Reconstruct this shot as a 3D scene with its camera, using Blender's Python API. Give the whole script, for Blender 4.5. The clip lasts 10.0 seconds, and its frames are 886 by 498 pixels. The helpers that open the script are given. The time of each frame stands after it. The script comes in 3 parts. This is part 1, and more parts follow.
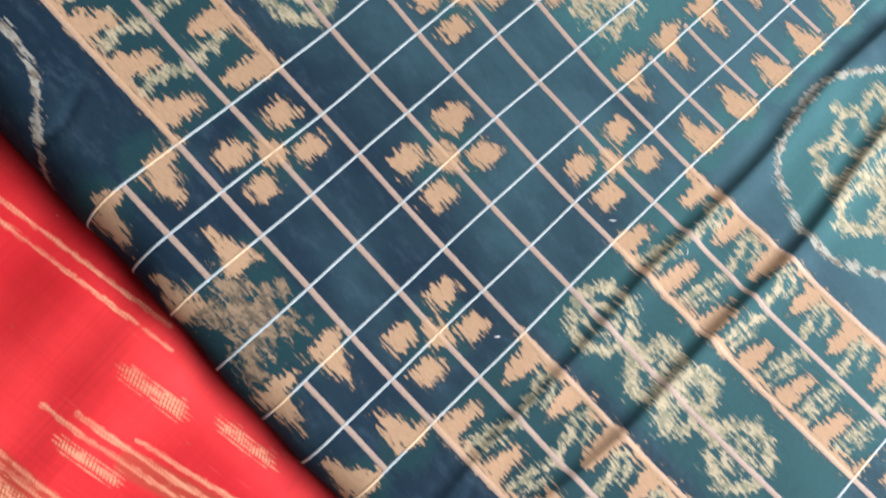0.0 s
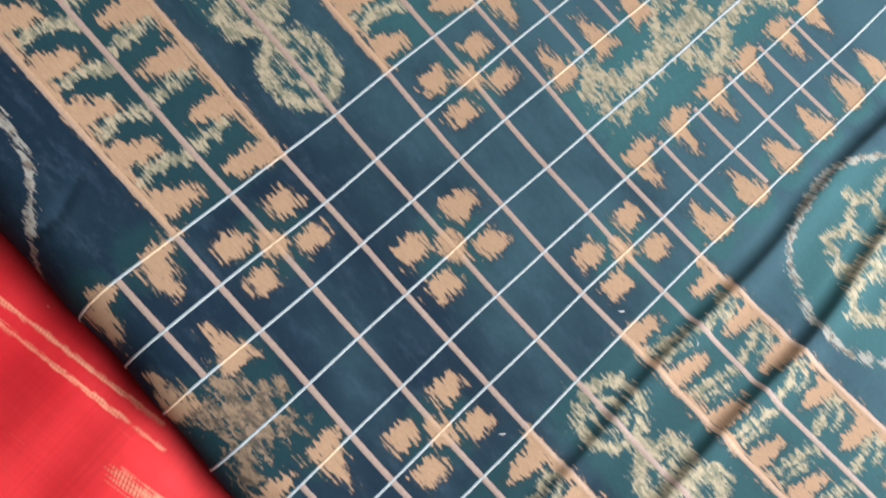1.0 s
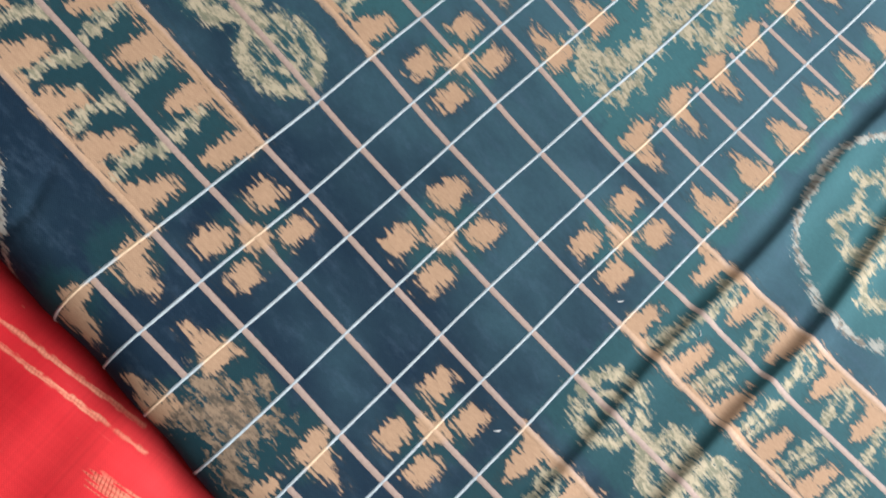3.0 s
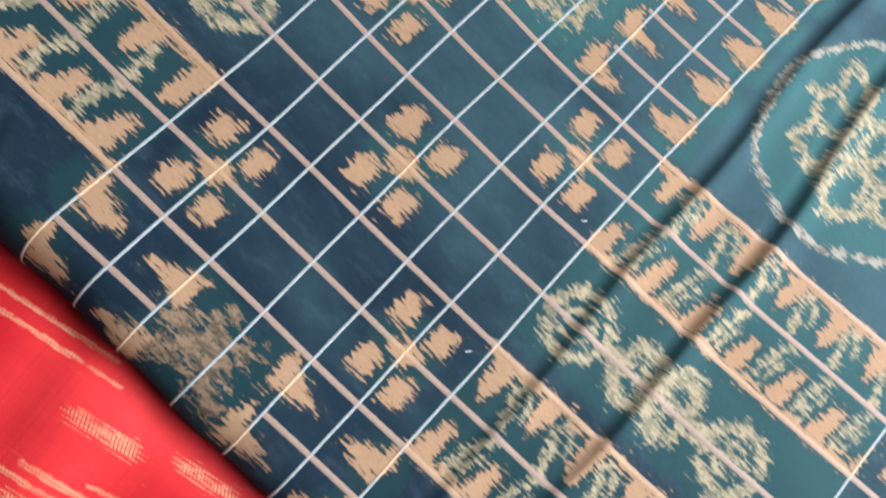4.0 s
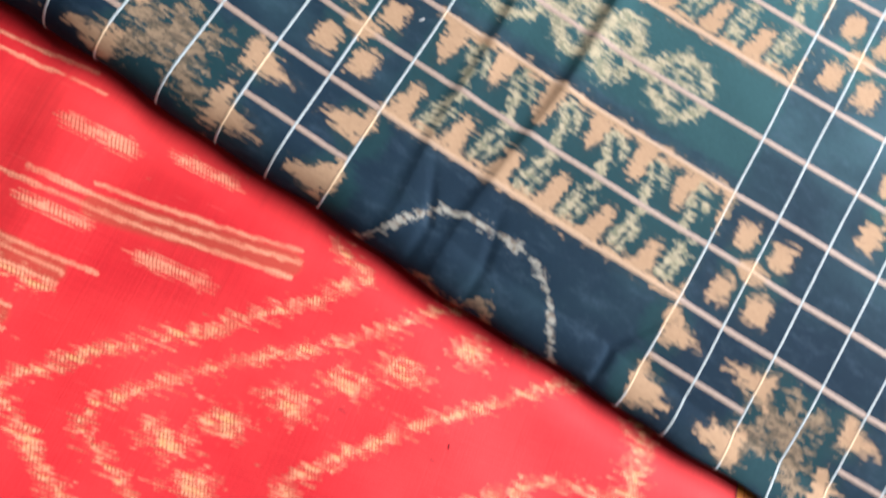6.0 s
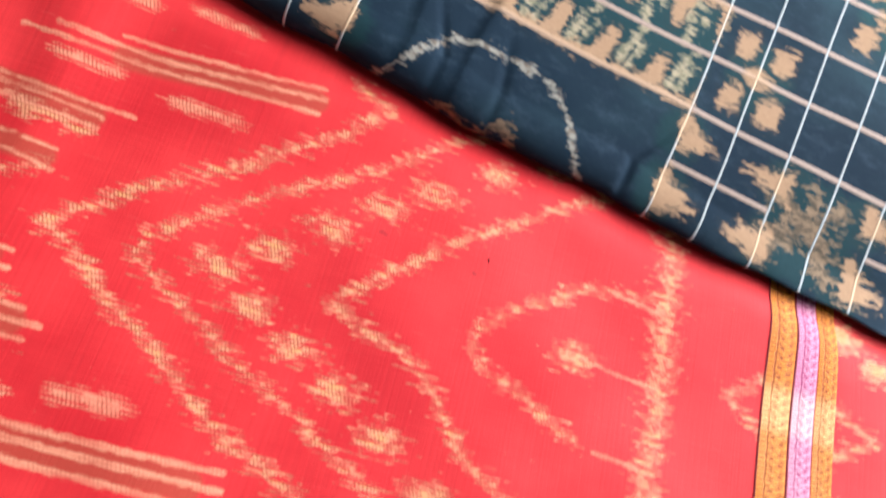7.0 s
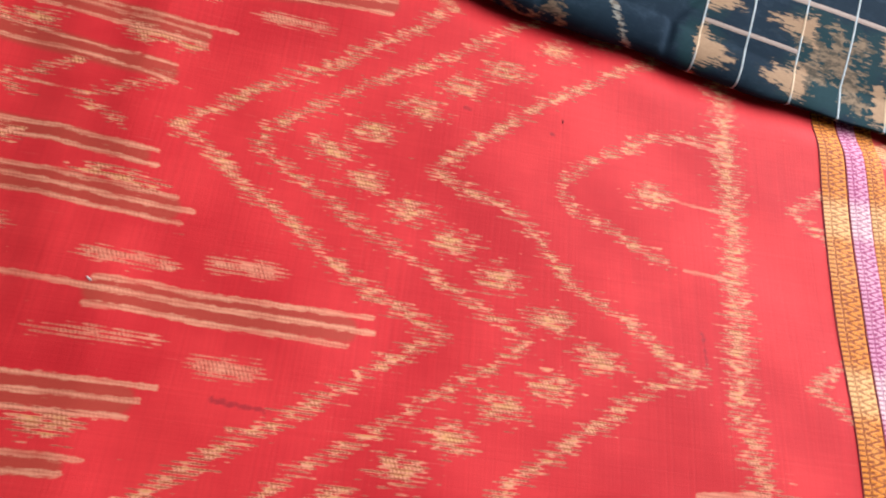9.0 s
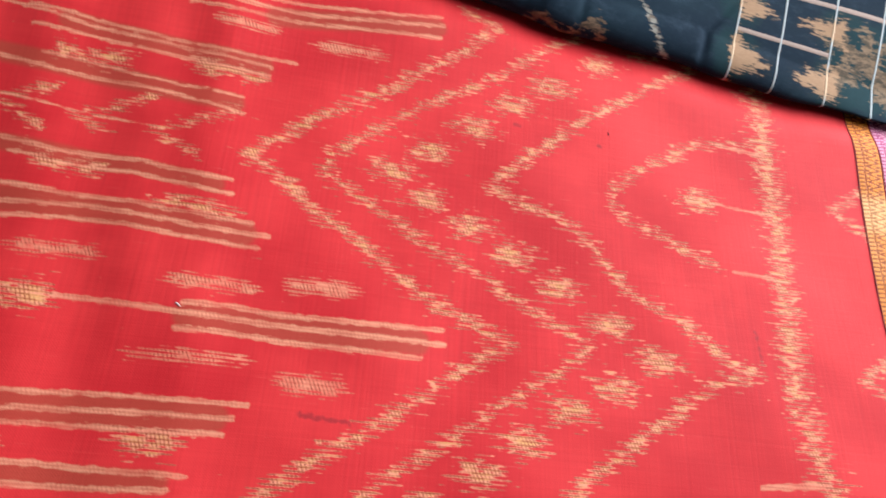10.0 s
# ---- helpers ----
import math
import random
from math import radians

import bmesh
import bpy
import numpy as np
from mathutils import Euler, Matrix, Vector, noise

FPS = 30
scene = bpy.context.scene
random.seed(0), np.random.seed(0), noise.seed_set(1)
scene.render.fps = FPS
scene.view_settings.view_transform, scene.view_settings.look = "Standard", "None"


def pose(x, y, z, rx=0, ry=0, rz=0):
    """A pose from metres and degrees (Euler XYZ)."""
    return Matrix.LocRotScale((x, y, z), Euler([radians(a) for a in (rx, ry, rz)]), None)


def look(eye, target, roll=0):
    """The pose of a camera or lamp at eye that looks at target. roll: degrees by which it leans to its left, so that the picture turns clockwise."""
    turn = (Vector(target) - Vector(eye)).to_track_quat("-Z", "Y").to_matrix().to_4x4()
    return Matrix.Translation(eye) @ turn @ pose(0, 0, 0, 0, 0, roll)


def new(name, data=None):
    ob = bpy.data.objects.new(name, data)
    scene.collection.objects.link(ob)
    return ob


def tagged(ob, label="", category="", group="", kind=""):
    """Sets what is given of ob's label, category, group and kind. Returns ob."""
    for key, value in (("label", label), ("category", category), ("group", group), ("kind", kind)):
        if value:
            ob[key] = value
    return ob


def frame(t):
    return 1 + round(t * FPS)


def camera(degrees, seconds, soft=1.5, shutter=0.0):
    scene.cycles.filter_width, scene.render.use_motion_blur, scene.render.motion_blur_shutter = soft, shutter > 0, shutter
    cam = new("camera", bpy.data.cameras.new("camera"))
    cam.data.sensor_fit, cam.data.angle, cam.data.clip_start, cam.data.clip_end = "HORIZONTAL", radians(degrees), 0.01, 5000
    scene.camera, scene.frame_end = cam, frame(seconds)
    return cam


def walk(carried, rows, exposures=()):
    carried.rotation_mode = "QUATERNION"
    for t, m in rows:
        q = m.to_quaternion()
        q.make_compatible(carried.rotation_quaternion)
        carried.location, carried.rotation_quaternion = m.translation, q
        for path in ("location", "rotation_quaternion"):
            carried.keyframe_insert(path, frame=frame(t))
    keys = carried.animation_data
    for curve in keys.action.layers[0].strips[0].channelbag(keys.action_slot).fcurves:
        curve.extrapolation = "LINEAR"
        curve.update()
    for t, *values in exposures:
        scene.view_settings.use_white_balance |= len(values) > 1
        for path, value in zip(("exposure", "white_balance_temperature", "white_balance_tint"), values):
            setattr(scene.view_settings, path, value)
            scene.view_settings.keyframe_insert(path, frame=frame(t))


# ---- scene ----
cam = camera(63.5, 10.0, soft=1.9, shutter=0.6)
LAMP = 31.0                          # window light, watts
PATH = [
    (0.0, 0.0069, -0.0148, 0.2557, 9.99, -15.74, -44.16),
    (0.5, 0.0149, -0.0044, 0.2533, 10.83, -16.01, -43.76),
    (1.0, 0.0221, 0.0055, 0.2517, 11.61, -16.41, -43.37),
    (1.5, 0.0251, 0.0074, 0.2508, 12.67, -16.26, -43.24),
    (2.0, 0.0298, 0.0114, 0.2478, 11.96, -16.21, -43.43),
    (3.5, 0.0307, -0.0074, 0.2442, 10.55, -15.39, -45.41),
    (4.0, 0.0226, -0.0189, 0.2463, 10.46, -15.59, -47.57),
    (4.5, 0.0098, -0.0346, 0.2469, 10.31, -16.04, -50.01),
    (5.0, -0.0101, -0.0528, 0.2458, 10.54, -16.29, -53.34),
    (5.5, -0.0333, -0.0688, 0.2462, 10.20, -16.00, -56.62),
    (7.0, -0.1309, -0.1080, 0.2349, 14.73, -14.13, -66.96),
    (7.5, -0.1565, -0.1107, 0.2307, 14.52, -13.52, -69.48),
    (8.0, -0.1764, -0.1083, 0.2295, 15.51, -12.77, -72.02),
    (8.5, -0.1887, -0.1013, 0.2328, 16.47, -12.54, -73.89),
    (9.0, -0.2012, -0.0906, 0.2378, 17.79, -12.21, -75.57),
    (9.5, -0.2081, -0.0779, 0.2418, 18.14, -11.92, -76.73),
    (10.0, -0.2071, -0.0688, 0.2457, 18.66, -10.99, -77.76),
]
walk(cam, [(t, pose(x, y, z, rx, ry, rz)) for t, x, y, z, rx, ry, rz in PATH],
     exposures=[(0.0, 0.42), (1.0, 0.3), (2.0, 0.22), (3.5, 0.32), (4.5, 0.48), (5.0, 0.66), (5.5, 0.52), (7.0, 0.32), (7.5, 0.0), (8.5, -0.06), (10.0, 0.03)])

# ---- light: a bare room with daylight through one window ----
world = bpy.data.worlds.new("world")
scene.world = world
world.use_nodes = True
wn = world.node_tree.nodes
sky = wn.new("ShaderNodeTexSky")
sky.sky_type, sky.sun_disc = "NISHITA", False
sky.sun_elevation, sky.sun_rotation = radians(40), radians(90)
world.node_tree.links.new(sky.outputs[0], wn["Background"].inputs[0])
wn["Background"].inputs[1].default_value = 0.05

WALL_X = 0.53                       # the wall with the window
lamp = bpy.data.lights.new("window_daylight", "AREA")
lamp.shape, lamp.size, lamp.size_y, lamp.energy = "RECTANGLE", 1.0, 0.8, LAMP
lamp.color = (0.93, 0.95, 1.0)
lamp_ob = new("window_daylight", lamp)
lamp_ob.matrix_world = look((WALL_X - 0.02, -0.72, 0.52), (-0.05, -0.1, 0.0))


# ---- node helper ----
class Graph:
    """A small builder for node materials."""

    def __init__(self, name):
        self.m = bpy.data.materials.new(name)
        self.m.use_nodes = True
        self.t = self.m.node_tree
        self.bsdf = self.t.nodes["Principled BSDF"]

    def put(self, sock, v):
        if isinstance(v, bpy.types.NodeSocket):
            self.t.links.new(v, sock)
        else:
            sock.default_value = v

    def attr(self, name, vector=False):
        n = self.t.nodes.new("ShaderNodeAttribute")
        n.attribute_name = name
        return n.outputs["Vector" if vector else "Fac"]

    def op(self, kind, a, b=0.0, c=0.0):
        n = self.t.nodes.new("ShaderNodeMath")
        n.operation = kind
        for s, v in zip(n.inputs, (a, b, c)):
            self.put(s, v)
        return n.outputs[0]

    def scale(self, v, k):
        n = self.t.nodes.new("ShaderNodeVectorMath")
        n.operation = "MULTIPLY"
        self.put(n.inputs[0], v)
        n.inputs[1].default_value = k
        return n.outputs[0]

    def noise(self, v, k, detail=2.0, rough=0.55):
        n = self.t.nodes.new("ShaderNodeTexNoise")
        self.put(n.inputs["Vector"], self.scale(v, k))
        n.inputs["Scale"].default_value = 1.0
        n.inputs["Detail"].default_value, n.inputs["Roughness"].default_value = detail, rough
        return n.outputs["Fac"]

    def xyz(self, v):
        n = self.t.nodes.new("ShaderNodeSeparateXYZ")
        self.put(n.inputs[0], v)
        return n.outputs

    def smooth(self, v, lo, hi):
        n = self.t.nodes.new("ShaderNodeMapRange")
        n.interpolation_type = "SMOOTHSTEP"
        for s, x in zip(n.inputs, (v, lo, hi, 0.0, 1.0)):
            self.put(s, x)
        return n.outputs[0]

    def mix(self, f, a, b):
        n = self.t.nodes.new("ShaderNodeMix")
        n.data_type = "RGBA"
        self.put(n.inputs[0], f)
        for s, v in ((n.inputs[6], a), (n.inputs[7], b)):
            self.put(s, (*v, 1.0) if isinstance(v, tuple) else v)
        return n.outputs[2]

    def gain(self, col, f):
        n = self.t.nodes.new("ShaderNodeVectorMath")
        n.operation = "SCALE"
        self.put(n.inputs[0], col)
        self.put(n.inputs[3], f)
        return n.outputs[0]

    def bump(self, h, dist, strength=1.0):
        n = self.t.nodes.new("ShaderNodeBump")
        self.put(n.inputs["Height"], h)
        n.inputs["Distance"].default_value, n.inputs["Strength"].default_value = dist, strength
        self.put(self.bsdf.inputs["Normal"], n.outputs[0])

    def finish(self, col, rough=0.8, spec=0.25, sheen=0.0):
        self.put(self.bsdf.inputs["Base Color"], (*col, 1.0) if isinstance(col, tuple) else col)
        self.put(self.bsdf.inputs["Roughness"], rough)
        self.bsdf.inputs["Specular IOR Level"].default_value = spec
        self.bsdf.inputs["Sheen Weight"].default_value = sheen
        self.bsdf.inputs["Sheen Roughness"].default_value = 0.4
        return self.m


def weave(g, v, pitch):
    """Height of a plain weave with the given thread pitch, and its two thread waves."""
    x, y, _ = g.xyz(v)
    wob = g.op("MULTIPLY", g.noise(v, (120, 120, 1)), 6.0)
    a = g.op("SINE", g.op("ADD", g.op("MULTIPLY", x, 2 * math.pi / pitch), wob))
    b = g.op("SINE", g.op("ADD", g.op("MULTIPLY", y, 2 * math.pi / pitch), wob))
    return g.op("MULTIPLY", a, b), a, b


# ---- materials ----
def blue_material():
    g = Graph("blue_ikat_cotton")
    v = g.attr("cloth", True)
    x, y, _ = g.xyz(v)
    # dyed yarns bleed along y: narrow streaks, long one way
    streak = g.op("SUBTRACT", g.noise(v, (1000, 95, 1), 2.0, 0.7), 0.5)
    slow = g.op("SUBTRACT", g.noise(v, (420, 200, 1), 3.0), 0.5)
    h, ta, tb = weave(g, v, 0.0008)
    # ground: navy warp, slate weft, unevenly dyed; window falloff painted in, darker towards fold
    cloud = g.noise(v, (26, 14, 1), 4.0, 0.6)
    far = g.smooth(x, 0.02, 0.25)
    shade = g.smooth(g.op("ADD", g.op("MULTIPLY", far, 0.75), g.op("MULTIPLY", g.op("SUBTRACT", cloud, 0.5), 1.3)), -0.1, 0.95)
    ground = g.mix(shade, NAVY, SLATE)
    ground = g.mix(g.op("MULTIPLY", g.smooth(g.noise(v, (160, 60, 1), 5.0, 0.75), 0.48, 0.72), 0.35), ground, (0.050, 0.085, 0.125))
    # teal-dyed ground round the motifs and between the check blocks, likewise shaded towards the fold
    green = g.smooth(g.op("ADD", g.attr("green"), g.op("ADD", g.op("MULTIPLY", streak, 0.008), g.op("MULTIPLY", slow, 0.006))), 0.003, -0.002)
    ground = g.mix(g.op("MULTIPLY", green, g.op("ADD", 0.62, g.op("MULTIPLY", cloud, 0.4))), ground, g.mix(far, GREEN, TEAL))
    ground = g.gain(ground, g.op("ADD", 0.80, g.op("MULTIPLY", g.noise(v, (700, 380, 1), 4.0, 0.75), 0.40)))
    # tan motifs
    td = g.op("ADD", g.op("ADD", g.attr("tan"), g.op("MULTIPLY", streak, 0.0118)), g.op("MULTIPLY", slow, 0.0062))
    tan = g.smooth(td, 0.0006, -0.0007)
    halo = g.smooth(td, 0.0030, 0.0004)
    tone = g.op("ADD", 0.70, g.op("MULTIPLY", g.noise(v, (1250, 300, 1), 4.0, 0.7), 0.60))
    # mottled cream motifs
    blot = g.op("SUBTRACT", g.noise(v, (330, 140, 1), 4.0, 0.7), 0.5)
    dull = g.smooth(g.attr("dull"), 0.001, -0.001)
    pd = g.op("ADD", g.attr("pale"), g.op("ADD", g.op("MULTIPLY", blot, g.op("ADD", 0.0120, g.op("MULTIPLY", dull, 0.017))), g.op("MULTIPLY", streak, 0.0115)))
    pale = g.smooth(pd, 0.0008, -0.0010)
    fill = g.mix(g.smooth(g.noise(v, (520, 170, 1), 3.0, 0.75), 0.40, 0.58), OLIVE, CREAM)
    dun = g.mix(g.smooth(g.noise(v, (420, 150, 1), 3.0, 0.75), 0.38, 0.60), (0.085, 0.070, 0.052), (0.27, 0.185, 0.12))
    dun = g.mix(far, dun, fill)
    ground = g.mix(g.op("MULTIPLY", halo, 0.30), ground, (0.030, 0.034, 0.034))
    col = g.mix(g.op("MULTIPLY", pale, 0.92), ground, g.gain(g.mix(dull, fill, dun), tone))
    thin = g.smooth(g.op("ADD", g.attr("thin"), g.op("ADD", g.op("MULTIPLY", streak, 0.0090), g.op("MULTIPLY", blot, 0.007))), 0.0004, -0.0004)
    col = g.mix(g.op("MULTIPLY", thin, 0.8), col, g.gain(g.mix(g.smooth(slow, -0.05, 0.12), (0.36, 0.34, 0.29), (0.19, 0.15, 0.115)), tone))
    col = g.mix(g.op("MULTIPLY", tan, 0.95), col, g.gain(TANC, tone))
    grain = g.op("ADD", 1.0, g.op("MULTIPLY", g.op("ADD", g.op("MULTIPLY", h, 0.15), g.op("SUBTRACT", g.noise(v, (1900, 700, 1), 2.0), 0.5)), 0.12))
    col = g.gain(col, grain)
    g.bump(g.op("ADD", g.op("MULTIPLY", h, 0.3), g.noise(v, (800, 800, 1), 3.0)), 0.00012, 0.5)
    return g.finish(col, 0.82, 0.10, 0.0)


def red_material():
    g = Graph("red_ikat_cotton")
    v = g.attr("cloth", True)
    s, t, _ = g.xyz(v)
    # weft threads run along s; every dyed pick starts and stops on its own
    pick = g.op("SINE", g.op("ADD", g.op("MULTIPLY", t, 2 * math.pi / 0.00145), g.op("MULTIPLY", g.noise(v, (25, 60, 1)), 5.0)))
    snap = g.t.nodes.new("ShaderNodeCombineXYZ")
    g.put(snap.inputs[0], s)
    g.put(snap.inputs[1], g.op("FLOOR", g.op("ADD", g.op("DIVIDE", t, 0.00145), g.op("MULTIPLY", g.noise(v, (25, 60, 1)), 5.0 / (2 * math.pi)))))
    streak = g.op("SUBTRACT", g.noise(snap.outputs[0], (110, 0.9, 1), 2.0, 0.75), 0.5)
    fine = g.op("SUBTRACT", g.noise(v, (300, 1300, 1), 2.0, 0.6), 0.5)
    d = g.op("ADD", g.attr("tan"), g.op("ADD", g.op("MULTIPLY", streak, 0.0160), g.op("ADD", g.op("MULTIPLY", fine, 0.003), g.op("MULTIPLY", pick, 0.0017))))
    tan = g.smooth(d, -0.0001, -0.0008)
    core = g.smooth(d, -0.0012, -0.0045)
    # solid woven bands (pattern lines that keep their edge)
    line = g.smooth(g.op("ADD", g.attr("line"), g.op("ADD", g.op("MULTIPLY", streak, 0.0022), g.op("MULTIPLY", fine, 0.0016))), 0.0003, -0.0003)
    dash = g.smooth(g.op("ADD", g.attr("dash"), g.op("ADD", g.op("MULTIPLY", streak, 0.0070), g.op("MULTIPLY", pick, 0.0012))), 0.0003, -0.0003)
    line = g.op("MAXIMUM", line, dash)
    cloud = g.noise(v, (14, 18, 1), 4.0, 0.6)
    warp = g.noise(v, (900, 9, 1), 3.0, 0.6)
    weft = g.noise(v, (9, 700, 1), 3.0, 0.6)
    base = g.mix(g.smooth(cloud, 0.3, 0.7), RED_A, RED_B)
    base = g.gain(base, g.op("ADD", 0.82, g.op("ADD", g.op("MULTIPLY", warp, 0.26), g.op("MULTIPLY", weft, 0.10))))
    # brownish ground between the fine lines
    base = g.mix(g.op("MULTIPLY", g.smooth(g.attr("brown"), 0.0015, -0.001), 0.72), base, BROWN)
    tone = g.op("ADD", 0.86, g.op("MULTIPLY", fine, 0.35))
    col = g.mix(g.op("MULTIPLY", tan, g.op("ADD", 0.84, g.op("MULTIPLY", pick, 0.14))), base, g.gain(g.mix(core, PEACH, GOLD), tone))
    col = g.mix(g.op("MULTIPLY", line, g.op("ADD", g.op("ADD", 0.38, g.op("MULTIPLY", g.smooth(g.noise(v, (45, 90, 1), 3.0), 0.3, 0.6), 0.42)), g.op("MULTIPLY", pick, 0.12))), col, g.gain(PEACH, tone))
    some = g.smooth(g.noise(v, (170, 300, 1), 3.0, 0.7), 0.36, 0.54)
    gap = g.op("MULTIPLY", g.op("MULTIPLY", g.op("MAXIMUM", tan, line), some), g.smooth(pick, -0.35, -0.95))
    col = g.mix(g.op("MULTIPLY", gap, g.op("ADD", 0.22, g.op("MULTIPLY", tan, 0.58))), col, (0.28, 0.026, 0.014))
    # the red warp crosses the dyed weft in slanting dots
    slant = g.op("SINE", g.op("ADD", g.op("MULTIPLY", s, 2 * math.pi / 0.0013), g.op("ADD", g.op("MULTIPLY", t, 2 * math.pi / 0.0030), g.op("MULTIPLY", g.noise(v, (160, 260, 1), 2.0), 5.0))))
    col = g.mix(g.op("MULTIPLY", g.op("MULTIPLY", g.op("MAXIMUM", tan, line), g.smooth(slant, 0.3, 0.85)), g.op("MULTIPLY", some, g.op("ADD", 0.34, g.op("MULTIPLY", g.op("MAXIMUM", tan, dash), 0.50)))), col, (0.30, 0.028, 0.014))
    mark = g.smooth(g.op("ADD", g.attr("stain"), g.op("MULTIPLY", g.op("SUBTRACT", g.noise(v, (500, 500, 1), 3.0), 0.5), 0.004)), 0.0006, -0.0008)
    col = g.mix(g.op("MULTIPLY", mark, 0.55), col, (0.16, 0.012, 0.02))
    # slubs: short pale or dark threads
    slub = g.smooth(g.noise(v, (60, 1500, 1), 1.0), 0.72, 0.80)
    col = g.mix(g.op("MULTIPLY", slub, 0.22), col, (0.75, 0.20, 0.16))
    slub2 = g.smooth(g.noise(v, (1500, 45, 1), 1.0), 0.72, 0.80)
    col = g.mix(g.op("MULTIPLY", slub2, 0.25), col, (0.30, 0.015, 0.025))
    h, ta, tb = weave(g, v, 0.0009)
    g.bump(g.op("ADD", g.op("MULTIPLY", h, 0.18), g.op("ADD", g.op("MULTIPLY", warp, 1.2), g.op("MULTIPLY", weft, 0.9))), 0.00016, 0.42)
    return g.finish(col, 0.68, 0.25, 0.12)


def stripe_material(name, plain, crossed):
    """Thick yarn of a woven stripe; takes the warmer colour where a motif crosses it."""
    g = Graph(name)
    v = g.attr("cloth", True)
    n = g.noise(v, (900, 900, 1), 3.0)
    warm = g.smooth(g.attr("tan"), 0.0015, -0.001)
    col = g.gain(g.mix(warm, plain, crossed), g.op("ADD", 0.72, g.op("MULTIPLY", n, 0.5)))
    g.bump(n, 0.0002, 0.6)
    return g.finish(col, 0.6, 0.3)


def zari_material(name, thread, ground, flash, period):
    """Extra-weft border band: a ladder edge and a chain of curls on glossy thread. u across (0 to 1), v along."""
    g = Graph(name)
    v = g.attr("cloth", True)
    u, t, _ = g.xyz(v)
    wob = g.op("MULTIPLY", g.op("SUBTRACT", g.noise(v, (5, 500, 1), 2.0), 0.5), 0.16)
    uw = g.op("ADD", u, wob)
    turn = g.op("MULTIPLY", t, 2 * math.pi / period)
    # one snaking line, and a short hook in each of its hollows
    snake = g.op("ABSOLUTE", g.op("SUBTRACT", g.op("SUBTRACT", uw, 0.62), g.op("MULTIPLY", g.op("SINE", turn), 0.21)))
    snake = g.op("SUBTRACT", 1.0, g.smooth(snake, 0.075, 0.12))
    hook = g.op("ABSOLUTE", g.op("ADD", g.op("SUBTRACT", uw, 0.62), g.op("MULTIPLY", g.op("SINE", g.op("ADD", turn, 0.5)), 0.27)))
    hook = g.op("MULTIPLY", g.op("SUBTRACT", 1.0, g.smooth(hook, 0.075, 0.13)), g.smooth(g.op("ABSOLUTE", g.op("SINE", g.op("ADD", turn, 0.5))), 0.55, 0.8))
    rung = g.op("MULTIPLY", g.op("SUBTRACT", 1.0, g.smooth(u, 0.20, 0.25)), g.smooth(g.op("SINE", g.op("MULTIPLY", turn, 2.0)), 0.1, 0.6))
    rail = g.op("SUBTRACT", 1.0, g.smooth(g.op("ABSOLUTE", g.op("SUBTRACT", uw, 0.27)), 0.02, 0.05))
    dark = g.op("MAXIMUM", g.op("MAXIMUM", snake, hook), g.op("MAXIMUM", rung, rail))
    dark = g.op("MULTIPLY", dark, g.smooth(g.noise(v, (9, 700, 1), 2.0), 0.22, 0.40))
    # paler where a dyed motif runs on through the band
    lit = g.op("MAXIMUM", g.op("MULTIPLY", g.smooth(g.noise(v, (0.6, 24, 1), 2.0), 0.48, 0.70), 0.3), g.smooth(g.attr("tan"), 0.004, -0.004))
    thread_col = g.mix(g.op("MULTIPLY", lit, 0.85), thread, flash)
    fibre = g.op("ADD", 0.70, g.op("MULTIPLY", g.noise(v, (30, 1800, 1), 2.0), 0.6))
    col = g.gain(g.mix(g.op("MULTIPLY", dark, g.op("SUBTRACT", 0.92, g.op("MULTIPLY", lit, 0.25))), thread_col, ground), fibre)
    g.bump(g.op("SUBTRACT", g.noise(v, (40, 1800, 1), 2.0), dark), 0.00025, 0.7)
    return g.finish(col, 0.55, 0.2)


def plaster_material(name, col):
    g = Graph(name)
    tc = g.t.nodes.new("ShaderNodeTexCoord").outputs["Object"]
    n = g.noise(tc, (3, 3, 3), 5.0)
    f = g.noise(tc, (60, 60, 60), 4.0)
    g.bump(f, 0.002, 0.3)
    return g.finish(g.gain((*col,), g.op("ADD", 0.88, g.op("MULTIPLY", n, 0.2))), 0.9, 0.2)


# NAVY and GREEN also carry the weaker light by the fold
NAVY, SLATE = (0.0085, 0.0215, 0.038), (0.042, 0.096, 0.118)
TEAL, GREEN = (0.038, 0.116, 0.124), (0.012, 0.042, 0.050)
TANC, CREAM, OLIVE = (0.40, 0.252, 0.155), (0.42, 0.35, 0.235), (0.19, 0.185, 0.125)
RED_A, RED_B, BROWN = (0.52, 0.011, 0.018), (0.69, 0.032, 0.036), (0.36, 0.055, 0.030)
PEACH, GOLD = (0.90, 0.36, 0.22), (0.88, 0.48, 0.19)
BLUE, RED = blue_material(), red_material()
WHITE = stripe_material("white_yarn", (0.38, 0.44, 0.46), (0.66, 0.47, 0.30))
BEIGE = stripe_material("beige_yarn", (0.34, 0.245, 0.20), (0.44, 0.28, 0.17))
ORANGE_ZARI = zari_material("orange_zari", (0.74, 0.235, 0.022), (0.26, 0.050, 0.010), (0.86, 0.48, 0.20), 0.0038)
PINK_ZARI = zari_material("pink_zari", (0.70, 0.29, 0.44), (0.34, 0.030, 0.13), (0.84, 0.62, 0.62), 0.0036)
CORD = stripe_material("dark_cord", (0.24, 0.02, 0.03), (0.24, 0.02, 0.03))
PLASTER, FLOOR = plaster_material("wall_plaster", (0.28, 0.27, 0.25)), plaster_material("floor_cement", (0.36, 0.34, 0.31))
